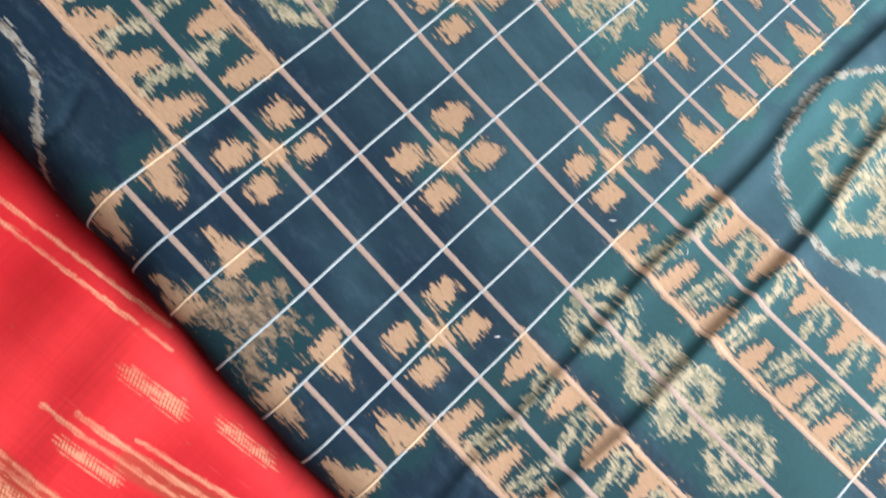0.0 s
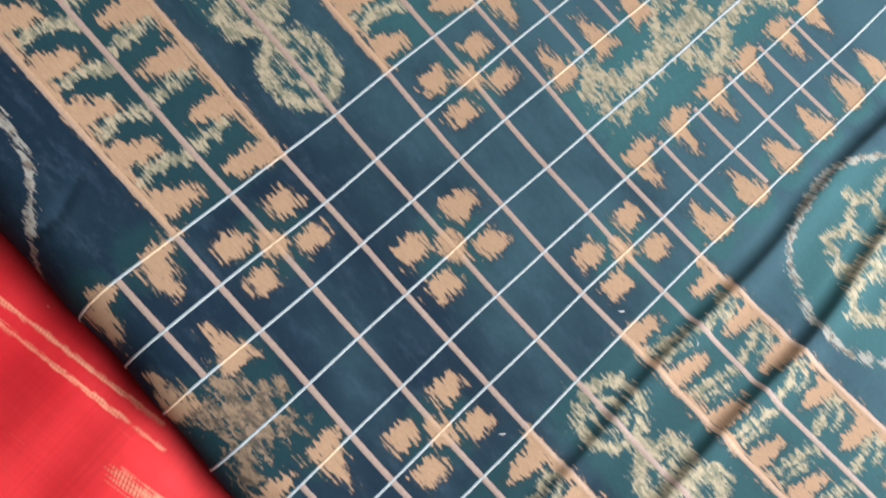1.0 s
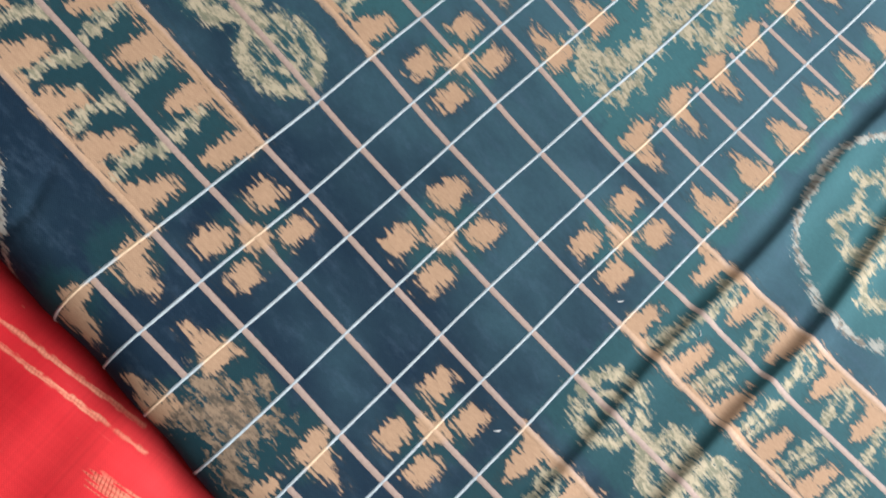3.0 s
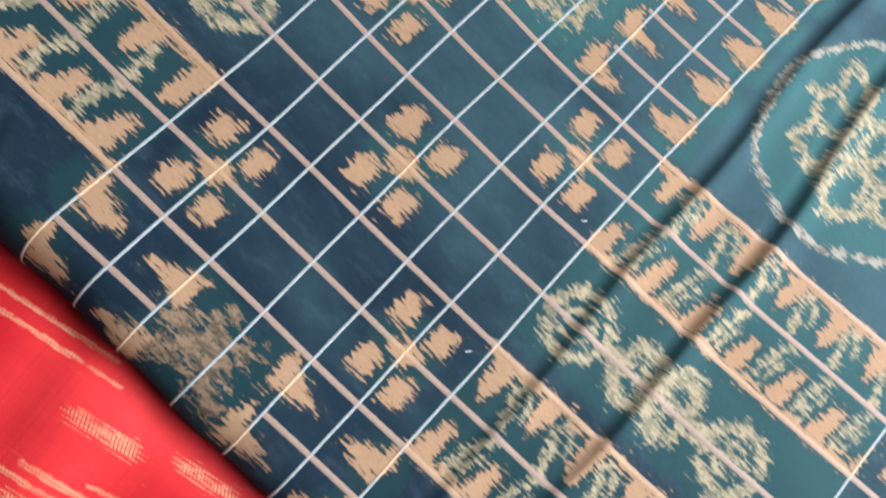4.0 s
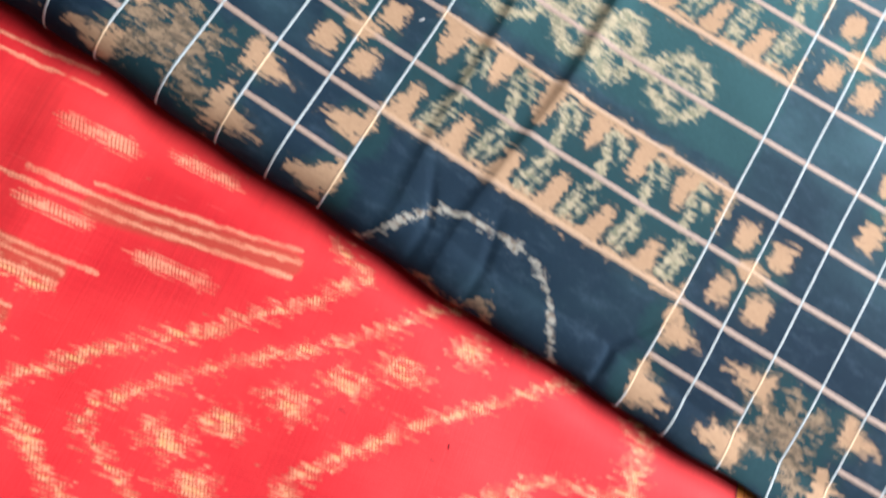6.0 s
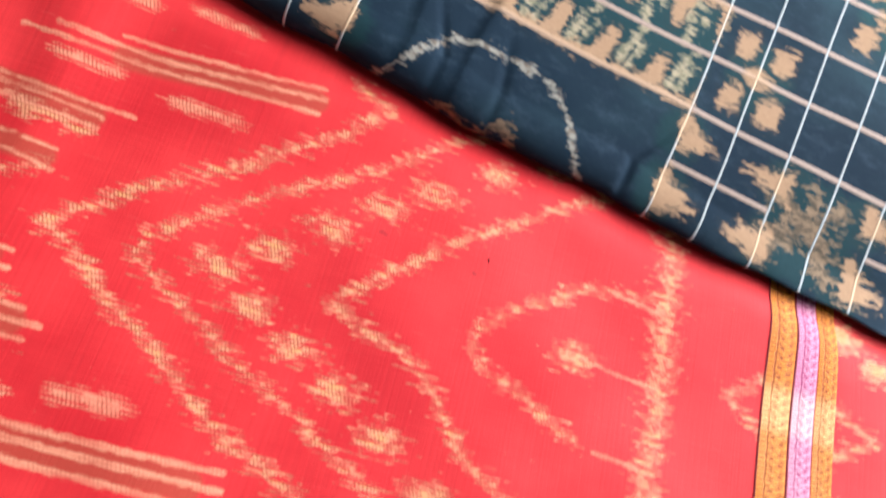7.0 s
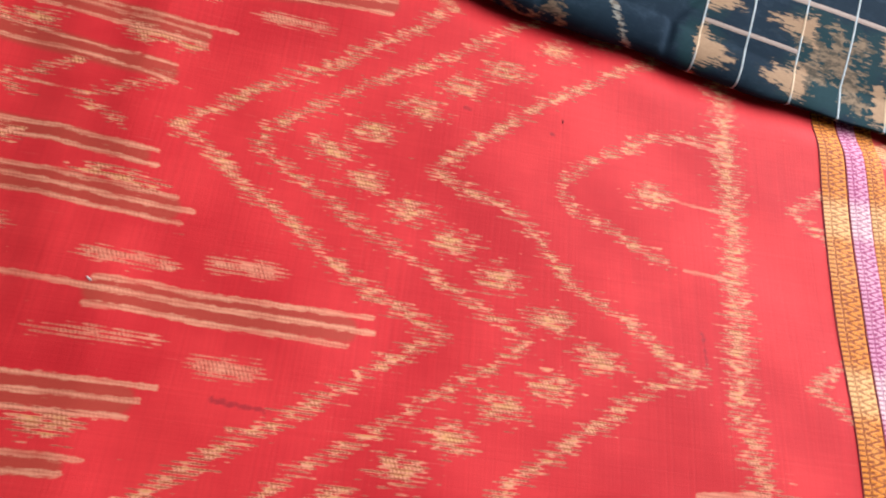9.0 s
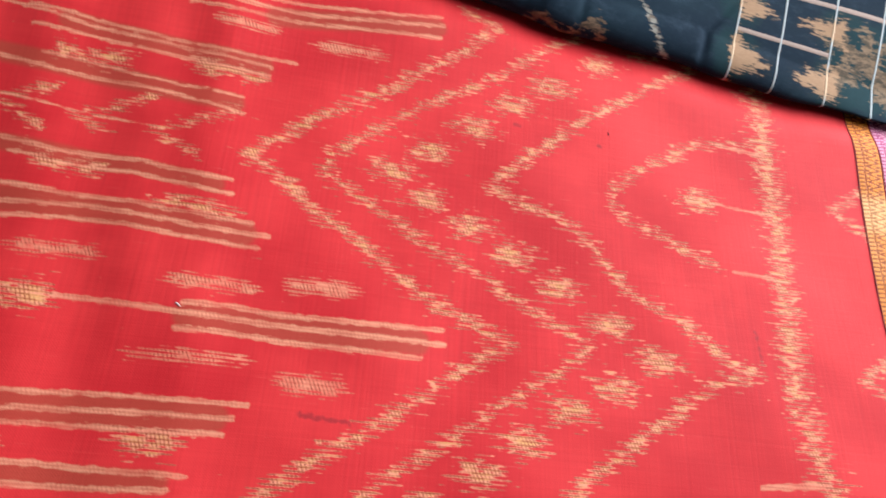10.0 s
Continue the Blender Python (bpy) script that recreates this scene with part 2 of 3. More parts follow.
FRAME_PAINT = plaster_material("window_paint", (0.62, 0.60, 0.56))


# ---- shape of the two cloths ----
def bumps(x, y, k, seed):
    """Slow, even unevenness between about -1 and 1."""
    a = np.sin(x * k + seed) * np.cos(y * k * 0.8 + 1.7 * seed)
    b = np.sin((x * 0.6 + y) * k * 1.7 + 2.3 * seed) * 0.5
    c = np.sin((x - y * 0.7) * k * 2.9 + 0.7 * seed) * 0.25
    return (a + b + c) / 1.5


def edge_x(y):
    """How far the folded edge of the blue saree wanders."""
    return 0.0032 + 0.020 * y + 0.0006 * np.sin(y * 60) + 0.0004 * np.sin(y * 170 + 1)


RED_ANGLE = radians(-82.36)
RED_O = np.array([-0.0576, -0.2294])
RED_S = np.array([math.cos(RED_ANGLE), math.sin(RED_ANGLE)])
RED_T = np.array([-RED_S[1], RED_S[0]])


def red_height(x, y):
    xx, yy = np.clip(x, -0.24, 0.03), np.minimum(np.clip(y, -0.33, 0.12), 0.0)
    z = 0.0017 + 0.1003 * xx + 0.0912 * yy + 0.6848 * xx * xx + 0.3497 * xx * yy + 0.3308 * yy * yy
    z = 0.0145 * np.tanh(z / 0.0145)
    s = (x - RED_O[0]) * RED_S[0] + (y - RED_O[1]) * RED_S[1]
    t = (x - RED_O[0]) * RED_T[0] + (y - RED_O[1]) * RED_T[1]
    z = z + 0.0012 * bumps(x, y, 40, 0.4)
    z = z + 0.0006 * np.sin(2 * math.pi * (s + 0.15 * t) / 0.037) / (1 + np.exp((s + 0.215) / 0.012))
    z = z + 0.0018 * np.exp(-((s + 0.226 + 0.10 * (t + 0.03)) / 0.011) ** 2)          # soft ridge
    z = z - 0.0014 * np.exp(-((s + 0.125 - 0.4 * (t + 0.07)) / 0.016) ** 2 - ((t + 0.085) / 0.045) ** 2)
    z = z - (0.0040 + 0.0025 / (1 + np.exp(-(y + 0.04) / 0.05))) / (1 + np.exp(-(x - edge_x(y) + 0.008) / 0.0032))                   # pressed down under the fold
    return z


def blue_top(x, y):
    xx, yy = np.clip(x, 0.0, 0.30), np.clip(y, -0.32, 0.17)
    z = 0.0082 + 0.0587 * xx + 0.0423 * yy - 0.0165 * xx * xx - 0.3606 * xx * yy + 0.1034 * yy * yy
    z = z + 0.0005 * bumps(x, y, 50, 1.1)
    # two raised creases across the saree, and short puckers by the fold
    grow = 0.30 + 0.70 / (1 + np.exp(-(x - 0.080) / 0.035))
    c1 = -0.0925 + 0.014 * np.clip(x - 0.03, 0, 0.2) * 0.5 - 0.006 * np.clip(0.06 - x, 0, 1) / 0.06
    c2 = -0.1195 - 0.075 * (x - 0.03) * np.exp(-((x - 0.09) / 0.12) ** 2)
    for c, tall in ((c1, 0.0018), (c2, 0.0021)):
        q = y - c - 0.0012 * np.sin(x * 55)
        z = z + tall * grow * np.where(q > 0, np.exp(-(q / 0.0022) ** 2), np.exp(-(q / 0.0070) ** 2))
        z = z - 0.3 * tall * grow * np.exp(-((q - 0.0055) / 0.003) ** 2)
    z = z - 0.0025 * np.exp(-(x - 0.015) / 0.020) / (1 + np.exp((y + 0.10) / 0.03))
    z = z + 0.0055 / (1 + np.exp(-(y - 0.0) / 0.045)) * np.exp(-((x - 0.02) / 0.04) ** 2)
    near = np.exp(-((x - 0.012) / 0.022) ** 2)
    for c, k, depth in ((-0.112, 0.5, 0.0011), (-0.135, 0.25, 0.0009), (-0.186, -0.65, 0.0016), (0.075, 0.5, 0.0008)):
        q = (y - c - k * (x - 0.01)) / 0.0022
        z = z - depth * near * np.exp(-q * q)
    return z


ROLL_X, ROLL_R = 0.0165, 0.0160


def blue_point(a, y):
    """Place of the blue cloth, a metres across it from the fold's line and at y along it; it rolls over the fold and runs back underneath."""
    xc = ROLL_X + edge_x(y)
    top = blue_top(np.maximum(a, xc), y)
    tuck = 0.0035
    mid = red_height(xc - ROLL_R, y) + 0.0012 + tuck           # widest part of the fold
    tall = blue_top(xc, y) - mid
    quarter = math.pi * (ROLL_R + tall) / 4
    u = np.maximum(xc - a, 0)
    th = np.clip(u / quarter, 0, 1) * math.pi / 2
    ph = np.clip((u - quarter) / (math.pi * tuck / 2), 0, 1) * math.pi / 2
    back = np.maximum(u - quarter - math.pi * tuck / 2, 0)
    x = np.where(a >= xc, a, xc - ROLL_R * np.sin(th) + tuck * (1 - np.cos(ph)) + back)
    z = np.where(a >= xc, top, mid + tall * np.cos(th) - tuck * np.sin(ph))
    return np.stack([x, np.broadcast_to(y, x.shape), z], -1)


# ---- signed distances for woven patterns ----
def seg(px, py, ax, ay, bx, by, ra, rb):
    """A tapered bar from a to b."""
    dx, dy = bx - ax, by - ay
    h = np.clip(((px - ax) * dx + (py - ay) * dy) / (dx * dx + dy * dy + 1e-12), 0, 1)
    return np.hypot(px - ax - h * dx, py - ay - h * dy) - (ra + (rb - ra) * h)


def chain(px, py, pts, r):
    d = np.full(px.shape, 9.0)
    for (ax, ay), (bx, by) in zip(pts, pts[1:]):
        d = np.minimum(d, seg(px, py, ax, ay, bx, by, r, r))
    return d


def oval(px, py, cx, cy, rx, ry):
    k = np.sqrt(((px - cx) / rx) ** 2 + ((py - cy) / ry) ** 2)
    return (k - 1) * min(rx, ry)


def lozenge(px, py, cx, cy, rx, ry):
    return (np.abs(px - cx) / rx + np.abs(py - cy) / ry - 1) * min(rx, ry) * 0.75


def block(px, py, x0, x1, y0, y1):
    return np.maximum(np.abs(px - (x0 + x1) / 2) - (x1 - x0) / 2, np.abs(py - (y0 + y1) / 2) - (y1 - y0) / 2)


# ---- the blue saree's lattice: beige stripes at whole b, white stripes at whole w ----
B_X = [0.0207, 0.0423, 0.0646, 0.0870, 0.1112, 0.1357, 0.1595, 0.1812]
W_Y = [0.0543, 0.0334, 0.0145, -0.0086, -0.0309, -0.0515, -0.0725]
V_Y = [-0.2033, -0.2244, -0.2487, -0.2720, -0.2940, -0.3150]
PITCH = 0.0217
SEEN_W = [(w + 1, y) for w, y in enumerate(W_Y)] + [(w + 14, y) for w, y in enumerate(V_Y)]


def b_to_x(b):
    return np.interp(b, range(8), B_X) + np.minimum(b, 0) * PITCH + np.maximum(b - 7, 0) * PITCH


def w_to_y(w):
    ws, ys = zip(*SEEN_W)
    return np.interp(w, ws, ys) - np.minimum(w - 1, 0) * 0.0212 - np.maximum(w - 19, 0) * 0.022


def x_to_b(x):
    return np.interp(x, B_X, range(8)) + np.minimum(x - B_X[0], 0) / PITCH + np.maximum(x - B_X[-1], 0) / PITCH


def y_to_w(y):
    ws, ys = zip(*SEEN_W)
    return np.interp(-y, [-q for q in ys], ws) - np.maximum(y - ys[0], 0) / 0.0212 + np.maximum(ys[-1] - y, 0) / 0.022


def fan(y):
    """The beige stripes spread a little towards one end of the cloth."""
    return 1 + 0.42 * np.logaddexp(0, (-y - 0.05) / 0.012) * 0.012


def skew(a, y):
    """How far the white stripes drift along the cloth, away from the fold."""
    on = 1 / (1 + np.exp((y + 0.004) / 0.012)) / (1 + np.exp(-(y + 0.094) / 0.005))
    early = 0.0014 / (1 + np.exp(-(a - 0.115) / 0.012)) / (1 + np.exp(-(y - 0.024) / 0.004))
    return 0.030 * np.clip(a - 0.14, 0, 0.22) * on - early


def spike(w, b, w_base, w_tip, cb, half, lean=0.0):
    """A triangle with a straight base at w_base, running out to a point at w_tip."""
    f = (w - w_base) / (w_tip - w_base)
    side = np.abs(b - cb - lean * f) - half * np.clip(1.0 - f, 0, 1) ** 0.8
    long = abs(w_tip - w_base)
    return np.maximum(side * 0.8, np.maximum(-f, f - 1.0) * long)


# strokes of the open flower inside a medallion: gap cells along, cells across
FLOWER = (
    [(1.72, -0.76), (2.70, -1.05), (2.59, -0.12), (2.20, -0.20)],
    [(1.72, -0.76), (1.90, -0.23), (1.60, 0.28), (1.33, 0.26)],
    [(1.60, 0.28), (1.94, 0.64), (1.73, 1.24)],
    [(1.94, 0.64), (2.10, 0.47), (2.67, 0.31)],
    [(1.85, 1.25), (2.53, 0.95), (2.67, 0.31), (2.59, -0.12)],
    [(2.87, -1.22), (3.19, -1.52), (4.15, -0.92), (3.80, -0.50), (3.00, -0.38), (2.87, -1.22)],
    [(3.00, -0.38), (3.66, 0.00), (3.40, 0.70), (2.67, 0.31)],
)
# mottled bars of the star chain on the middle white stripe
STAR = (
    ([(3.28, 7.81), (3.78, 8.21), (3.86, 9.06), (3.70, 9.74), (3.86, 10.56)], 0.19),
    ([(3.14, 7.83), (3.64, 7.60), (4.20, 7.77), (4.14, 8.28), (3.98, 8.60)], 0.14),
    ([(3.84, 9.58), (4.52, 9.96), (4.57, 10.40), (4.12, 10.57), (3.65, 10.46)], 0.18),
    ([(4.12, 10.57), (4.00, 11.80), (4.44, 12.20)], 0.17),
    ([(3.60, 9.38), (3.22, 9.81), (3.06, 10.35)], 0.12),
)


def blue_pattern(a, y):
    """Distances to the tan, the cream and the green-dyed parts of the blue saree's pattern."""
    b, w = x_to_b(a / fan(y)), y_to_w(y + skew(a, y))
    big = np.full(b.shape, 1.0)
    tan, pale, green, dull, thin = (big.copy() for _ in range(5))
    L = 0.0212
    for w0 in (0, 13):                                        # the two check blocks
        ww = w - w0
        for fw, fb in ((2, 2), (2, 6), (3.93, 4), (5.95, 2), (5.95, 6)):
            for sw, sb, ew, eb in ((-1, 1, 0.0, 0.02), (-1, -1, 0.03, 0.0), (1, 1, -0.03, 0.0), (1, -1, -0.02, -0.02)):
                cw, cb = fw + sw * 0.40 + ew, fb + sb * 0.48 + eb
                k = (((np.abs(ww - cw) / 0.205) ** 4 + (np.abs(b - cb - 0.1 * (ww - cw)) / 0.235) ** 4) ** (1 / 4) - 1) * 0.21
                tan = np.minimum(tan, k * L)
            tan = np.minimum(tan, oval(ww, b, fw, fb, 0.27, 0.19) * L)
            green = np.minimum(green, oval(ww, b, fw, fb, 0.62, 0.60) * L)
        for cb in (-1.5, -0.47, 0.53, 7.44, 8.48, 9.52, 10.52, 11.6, 12.5):
            for base, tip, half, shift in ((1.04, 1.82, 0.27, 0.0), (3.22, 2.36, 0.27, 0.0), (4.72, 5.62, 0.26, 0.04), (6.92, 6.22, 0.28, 0.16)):
                if cb < 7 and base > 6.5:
                    shift = 0.0
                tan = np.minimum(tan, spike(ww, b, base, tip, cb + shift, half, -0.06) * L)
                green = np.minimum(green, oval(ww, b, base, cb, 0.5, 0.45) * L)
        for edge_w in (1.06, 4.82, 6.93):
            crumbs = np.abs(ww - edge_w) - 0.05 + 0.11 * np.sin(b * 2 * math.pi + 0.6)
            tan = np.minimum(tan, np.maximum(crumbs, np.minimum(np.abs(b - 10.0) - 2.8, np.abs(b + 0.2) - 1.1)) * L)
        dull = np.minimum(dull, block(ww, b, 1.0, 7.0, -99, 99) * L)
        for pts, r in STAR:
            pale = np.minimum(pale, chain(ww, b, pts, r) * L)
        green = np.minimum(green, np.maximum(oval(ww, b, 3.9, 9.6, 1.0, 2.6), 7.1 - b) * L)
        for cb in (0.05, -2.2):                                 # the star by the fold
            st = oval(ww, b, 3.75, cb, 0.50, 0.28)
            for pw, pb, r in ((3.05, cb + 0.22, 0.14), (3.20, cb - 0.45, 0.17), (4.30, cb + 0.45, 0.13), (4.42, cb - 0.50, 0.18), (3.70, cb + 0.62, 0.10)):
                st = np.minimum(st, seg(ww, b, 3.75, cb, pw, pb, 0.20, r))
            pale = np.minimum(pale, st * L)
            green = np.minimum(green, oval(ww, b, 3.8, cb, 0.9, 0.8) * L)
    for g0, sign in ((7.0, 1), (0.0, -1)):                     # the gaps between the blocks
        g = (w - g0) if sign > 0 else 1.0 - w
        inside = block(g, b, 0.0, 7.0 if sign > 0 else 6.2, -99, 99)
        G = 0.0187 if sign > 0 else L
        for lo in (1, 5):                                     # bands of flames and thin curls
            rim = np.minimum(np.abs(b - lo - 0.05) - 0.065, np.abs(b - lo - 1.95) - 0.065)
            tan = np.minimum(tan, np.maximum(inside, rim) * G)
            green = np.minimum(green, np.maximum(inside, np.abs(b - lo - 1) - 0.95) * G)
            # first flame, step, tip offset; for the flames on either edge of the band
            if sign > 0:
                rows = ((0.20, 1.15, 0.13, 0.62), (0.44, 1.11, -0.05, 0.55))
                curls = ((0.84, 1.13, 0.10), (1.10, 1.06, -0.24))
            else:
                rows = ((0.45, 0.91, -0.12, 0.60), (0.34, 0.96, 0.10, 0.58))
                curls = ((1.00, 0.91, -0.12), (0.96, 0.93, 0.10))
            for k in range(7):
                j = 0.07 * math.sin(5.3 * k + 2 * lo)
                c, reach = rows[0][0] + rows[0][1] * k + j, rows[0][3] + 0.05 * math.sin(2.1 * k + lo)
                flame = np.minimum(seg(g, b, c, lo + 0.06, c + rows[0][2], lo + reach - 0.08, 0.24, 0.15), seg(g, b, c + rows[0][2], lo + reach - 0.1, c + rows[0][2] * 1.8, lo + reach, 0.13, 0.05))
                c2, reach2 = rows[1][0] + rows[1][1] * k - 0.6 * j, rows[1][3] + 0.06 * math.sin(3.7 * k + lo)
                flame2 = np.minimum(seg(g, b, c2 - rows[1][2], lo + 1.95, c2, lo + 2.0 - reach2, 0.25, 0.15), seg(g, b, c2, lo + 2.0 - reach2, c2 + rows[1][2] + 0.05 * sign, lo + 1.86 - reach2, 0.14, 0.06))
                tan = np.minimum(tan, np.maximum(np.maximum(inside, np.abs(b - lo - 1) - 1.0), np.minimum(flame, flame2)) * G)
                c, c2 = curls[0][0] + curls[0][1] * k + j, curls[1][0] + curls[1][1] * k - 0.5 * j
                curl = np.minimum(chain(g, b, [(c - 0.12, lo + 0.12), (c - 0.04, lo + 0.45), (c + curls[0][2], lo + 0.80), (c + 2 * curls[0][2], lo + 0.92)], 0.085),
                                  chain(g, b, [(c + 0.10, lo + 0.14), (c + 0.14, lo + 0.42), (c + 0.26, lo + 0.62)], 0.06))
                curl2 = np.minimum(chain(g, b, [(c2, lo + 1.10), (c2 + 0.3 * curls[1][2], lo + 1.45), (c2 + curls[1][2], lo + 1.70), (c2 + curls[1][2] + 0.16, lo + 1.86)], 0.085),
                                   chain(g, b, [(c2 + curls[1][2] + 0.16, lo + 1.86), (c2 + 0.18, lo + 1.66), (c2 + 0.20, lo + 1.48)], 0.055))
                pale = np.minimum(pale, np.maximum(np.maximum(inside, np.abs(b - lo - 1) - 0.97), np.minimum(curl, curl2)) * G)
        # a barbell of two ringed discs and a knotted middle along the fourth beige stripe
        near, far = (0.95, 4.88) if sign > 0 else (0.92, 4.50)
        bell = seg(g, b, near - 0.4, 4.0, far + 0.4, 4.05, 0.06, 0.06)
        for cg in (near, far):
            k = np.hypot((g - cg) / 0.66, (b - 4.02) / 0.50)
            bell = np.minimum(bell, np.abs(k - 0.96) * 0.56 - 0.10)
            bell = np.minimum(bell, np.abs(k - 0.46) * 0.56 - 0.055)
        mid = (near + far) / 2
        for cg, rg, rb in ((mid - 0.48, 0.50, 0.50), (mid + 0.42, 0.52, 0.56)):
            k = np.hypot((g - cg) / rg, (b - 4.05) / rb)
            bell = np.minimum(bell, np.abs(k - 0.84) * 0.5 - 0.13)
        bell = np.minimum(bell, oval(g, b, mid, 4.05, 0.55, 0.20))
        for cg in ((near + mid) / 2 - 0.05, (far + mid) / 2 + 0.05):
            bell = np.minimum(bell, seg(g, b, cg - 0.28, 4.02, cg + 0.28, 4.04, 0.17, 0.17))
        pale = np.minimum(pale, bell * G)
        green = np.minimum(green, np.maximum(inside, np.minimum(oval(g, b, mid, 4.05, 1.05, 0.66), np.minimum(oval(g, b, near, 4.02, 0.72, 0.56), oval(g, b, far, 4.02, 0.72, 0.56)))) * G)
        if sign > 0:
            green = np.minimum(green, np.maximum(inside, np.abs(b - 4.2) - 0.9) * G)
        # ringed medallions beyond the bands
        for cb in (-1.75, 9.7):
            px, py = (g - 3.15) * 0.0187, (b - cb) * PITCH
            r = np.hypot(px, py)
            an = np.arctan2(py, px)
            big_r = 0.0462 if cb > 0 else 0.0455
            body = 0.0004 + (0.0011 if cb > 0 else 0.0006) / (1 + np.exp((1.1 - (b - cb)) * (-3 if cb > 0 else 3) - 4.5))
            ring = np.abs(r - big_r - 0.0009 * np.sin(7 * an)) - body - 0.0003 * np.sin(19 * an)
            thin = np.minimum(thin, ring)
            if cb > 0:
                green = np.minimum(green, r - 0.047)
                for pts in FLOWER:
                    for mirror in (1, -1):
                        pale = np.minimum(pale, chain(3.3 + mirror * (g - 3.3), b - cb, pts, 0.10) * 0.0195)
            else:
                petal = np.abs(r - 0.0180 - 0.0055 * np.cos(5 * an + 0.6)) - 0.0026
                pale = np.minimum(pale, np.minimum(petal, r - 0.0050))
                dull = np.minimum(dull, r - 0.036)
    return tan, pale, green, dull, thin


# ---- the red saree's pattern, in millimetres along its weft (s) and warp (t) ----
def red_pattern(s, t):
    S, T = s * 1000, t * 1000
    big = np.full(S.shape, 1000.0)
    tan, line, dash, brown, stain = (big.copy() for _ in range(5))
    add = lambda d, e: np.minimum(d, e)
    # nested chevrons
    for pts, r in (
        ([(-20, 72), (-40, 59), (-81, 29), (-104, 9), (-121, -8), (-110, -14), (-92, -18), (-78, -29), (-67, -44), (-47, -55), (-29, -69), (-16, -72), (-36, -79), (-57, -96), (-79, -112), (-95, -126), (-121, -147)], 1.9),
        ([(-84, 72), (-92, 67), (-119, 42), (-148, 24), (-172, 4), (-184, -7), (-185, -13), (-173, -20), (-157, -29), (-141, -38), (-123, -46), (-104, -57), (-89, -64), (-82, -70), (-95, -81), (-111, -92), (-131, -107), (-151, -121), (-176, -142)], 1.6),
    ):
        tan = add(tan, 0.88 * chain(S, T, pts, r))
    for pts, r in (
        ([(-135, 73), (-121, 66), (-139, 48), (-166, 26), (-190, 9), (-209, -8), (-213, -12), (-204, -17), (-185, -30), (-167, -41), (-145, -57), (-124, -66), (-111, -71), (-121, -77), (-141, -93), (-163, -109), (-180, -121), (-205, -142)], 2.1),
        ([(-4, 31), (-32, 25), (-54, 13), (-69, -1), (-70, -8), (-63, -15), (-50, -19), (-39, -26), (-28, -30)], 1.5),
    ):
        tan = add(tan, 0.88 * chain(S, T, pts, r))
    for cs, ct in ((-75, 57), (-97, 41), (-113, 30), (-128, 16), (-146, 3), (-160, -8), (-146, -18), (-127, -27), (-111, -36), (-93, -47), (-74, -60), (-55, -72), (-73, -84), (-90, -93), (-106, -106), (-121, -117), (-140, -129), (-54, 70), (-33, -1)):
        tan = add(tan, 0.8 * oval(S, T, cs, ct, 7.8, 4.7))
    # spine with its ticks and side triangles
    tan = add(tan, chain(S, T, [(-3, 75), (-2, 53), (-1, 30), (0, 6), (-1, -37), (-2, -60), (-3, -82), (1, -102), (6, -116), (12, -150)], 4.3) * 0.52)
    line = add(line, chain(S, T, [(-27, -1.5), (-2, -4)], 0.5))
    line = add(line, chain(S, T, [(-22, 27), (-2, 24.5)], 1.0))
    line = add(line, chain(S, T, [(-21, -32), (-4, -33)], 0.8))
    line = add(line, chain(S, T, [(-21, -113), (4, -111)], 1.1))
    for ct in (2, -70, 72):
        tan = add(tan, np.maximum(chain(S, T, [(41, ct + 11), (26, ct - 1), (41, ct - 11)], 1.6), S - 41))
        tan = add(tan, np.maximum(chain(S, T, [(66, ct + 8), (84, ct - 2), (66, ct - 12)], 2.0), 66 - S))
    for ct in (38, -32, -104):
        tan = add(tan, np.maximum(oval(S, T, 70, ct, 12, 6.5), 66 - S))
        tan = add(tan, oval(S, T, 86, ct - 10, 7, 6))
    # woven bars in threes and fine lines to one side of the chevrons
    for pts, r in (
        ([(-224, -71.2), (-211, -70.1), (-192, -71.2), (-136, -69.2)], 1.15),
        ([(-264, -73.8), (-228, -74.3), (-180, -75.0), (-135, -74.3)], 1.2),
        ([(-225, -80.2), (-209, -79.4), (-190, -80.3), (-143, -80.4)], 1.15),
        ([(-215, 57.2), (-199, 58.5), (-166, 61.8), (-146, 65.2)], 0.9),
        ([(-235, 52.8), (-217, 53.4), (-198, 54.2), (-175, 57.0), (-145, 61.0)], 1.0),
        ([(-245, 48.4), (-228, 49.0), (-202, 49.8), (-174, 52.4), (-146, 55.2)], 0.9),
    ):
        line = add(line, chain(S, T, pts, 0.88 * r))
    for pts, r in (
        ([(-300, 35.5), (-287, 34.3), (-260, 31.4), (-228, 30.0), (-202, 30.9)], 0.8),
        ([(-330, 39.0), (-303, 34.4), (-280, 30.5), (-259, 28.8), (-228, 27.5), (-211, 26.9)], 0.85),
        ([(-297, 27.2), (-269, 25.3), (-248, 23.9), (-211, 22.5)], 0.9),
        ([(-330, 17.0), (-305, 12.4), (-285, 9.8), (-265, 9.1), (-245, 8.2), (-218, 4.4)], 0.9),
        ([(-291, 15.9), (-267, 14.8), (-256, 12.8), (-219, 11.4)], 0.7),
        ([(-330, 1.0), (-301, -2.9), (-276, -5.2), (-246, -6.5)], 0.5),
    ):
        line = add(line, chain(S, T, pts, 0.88 * r))
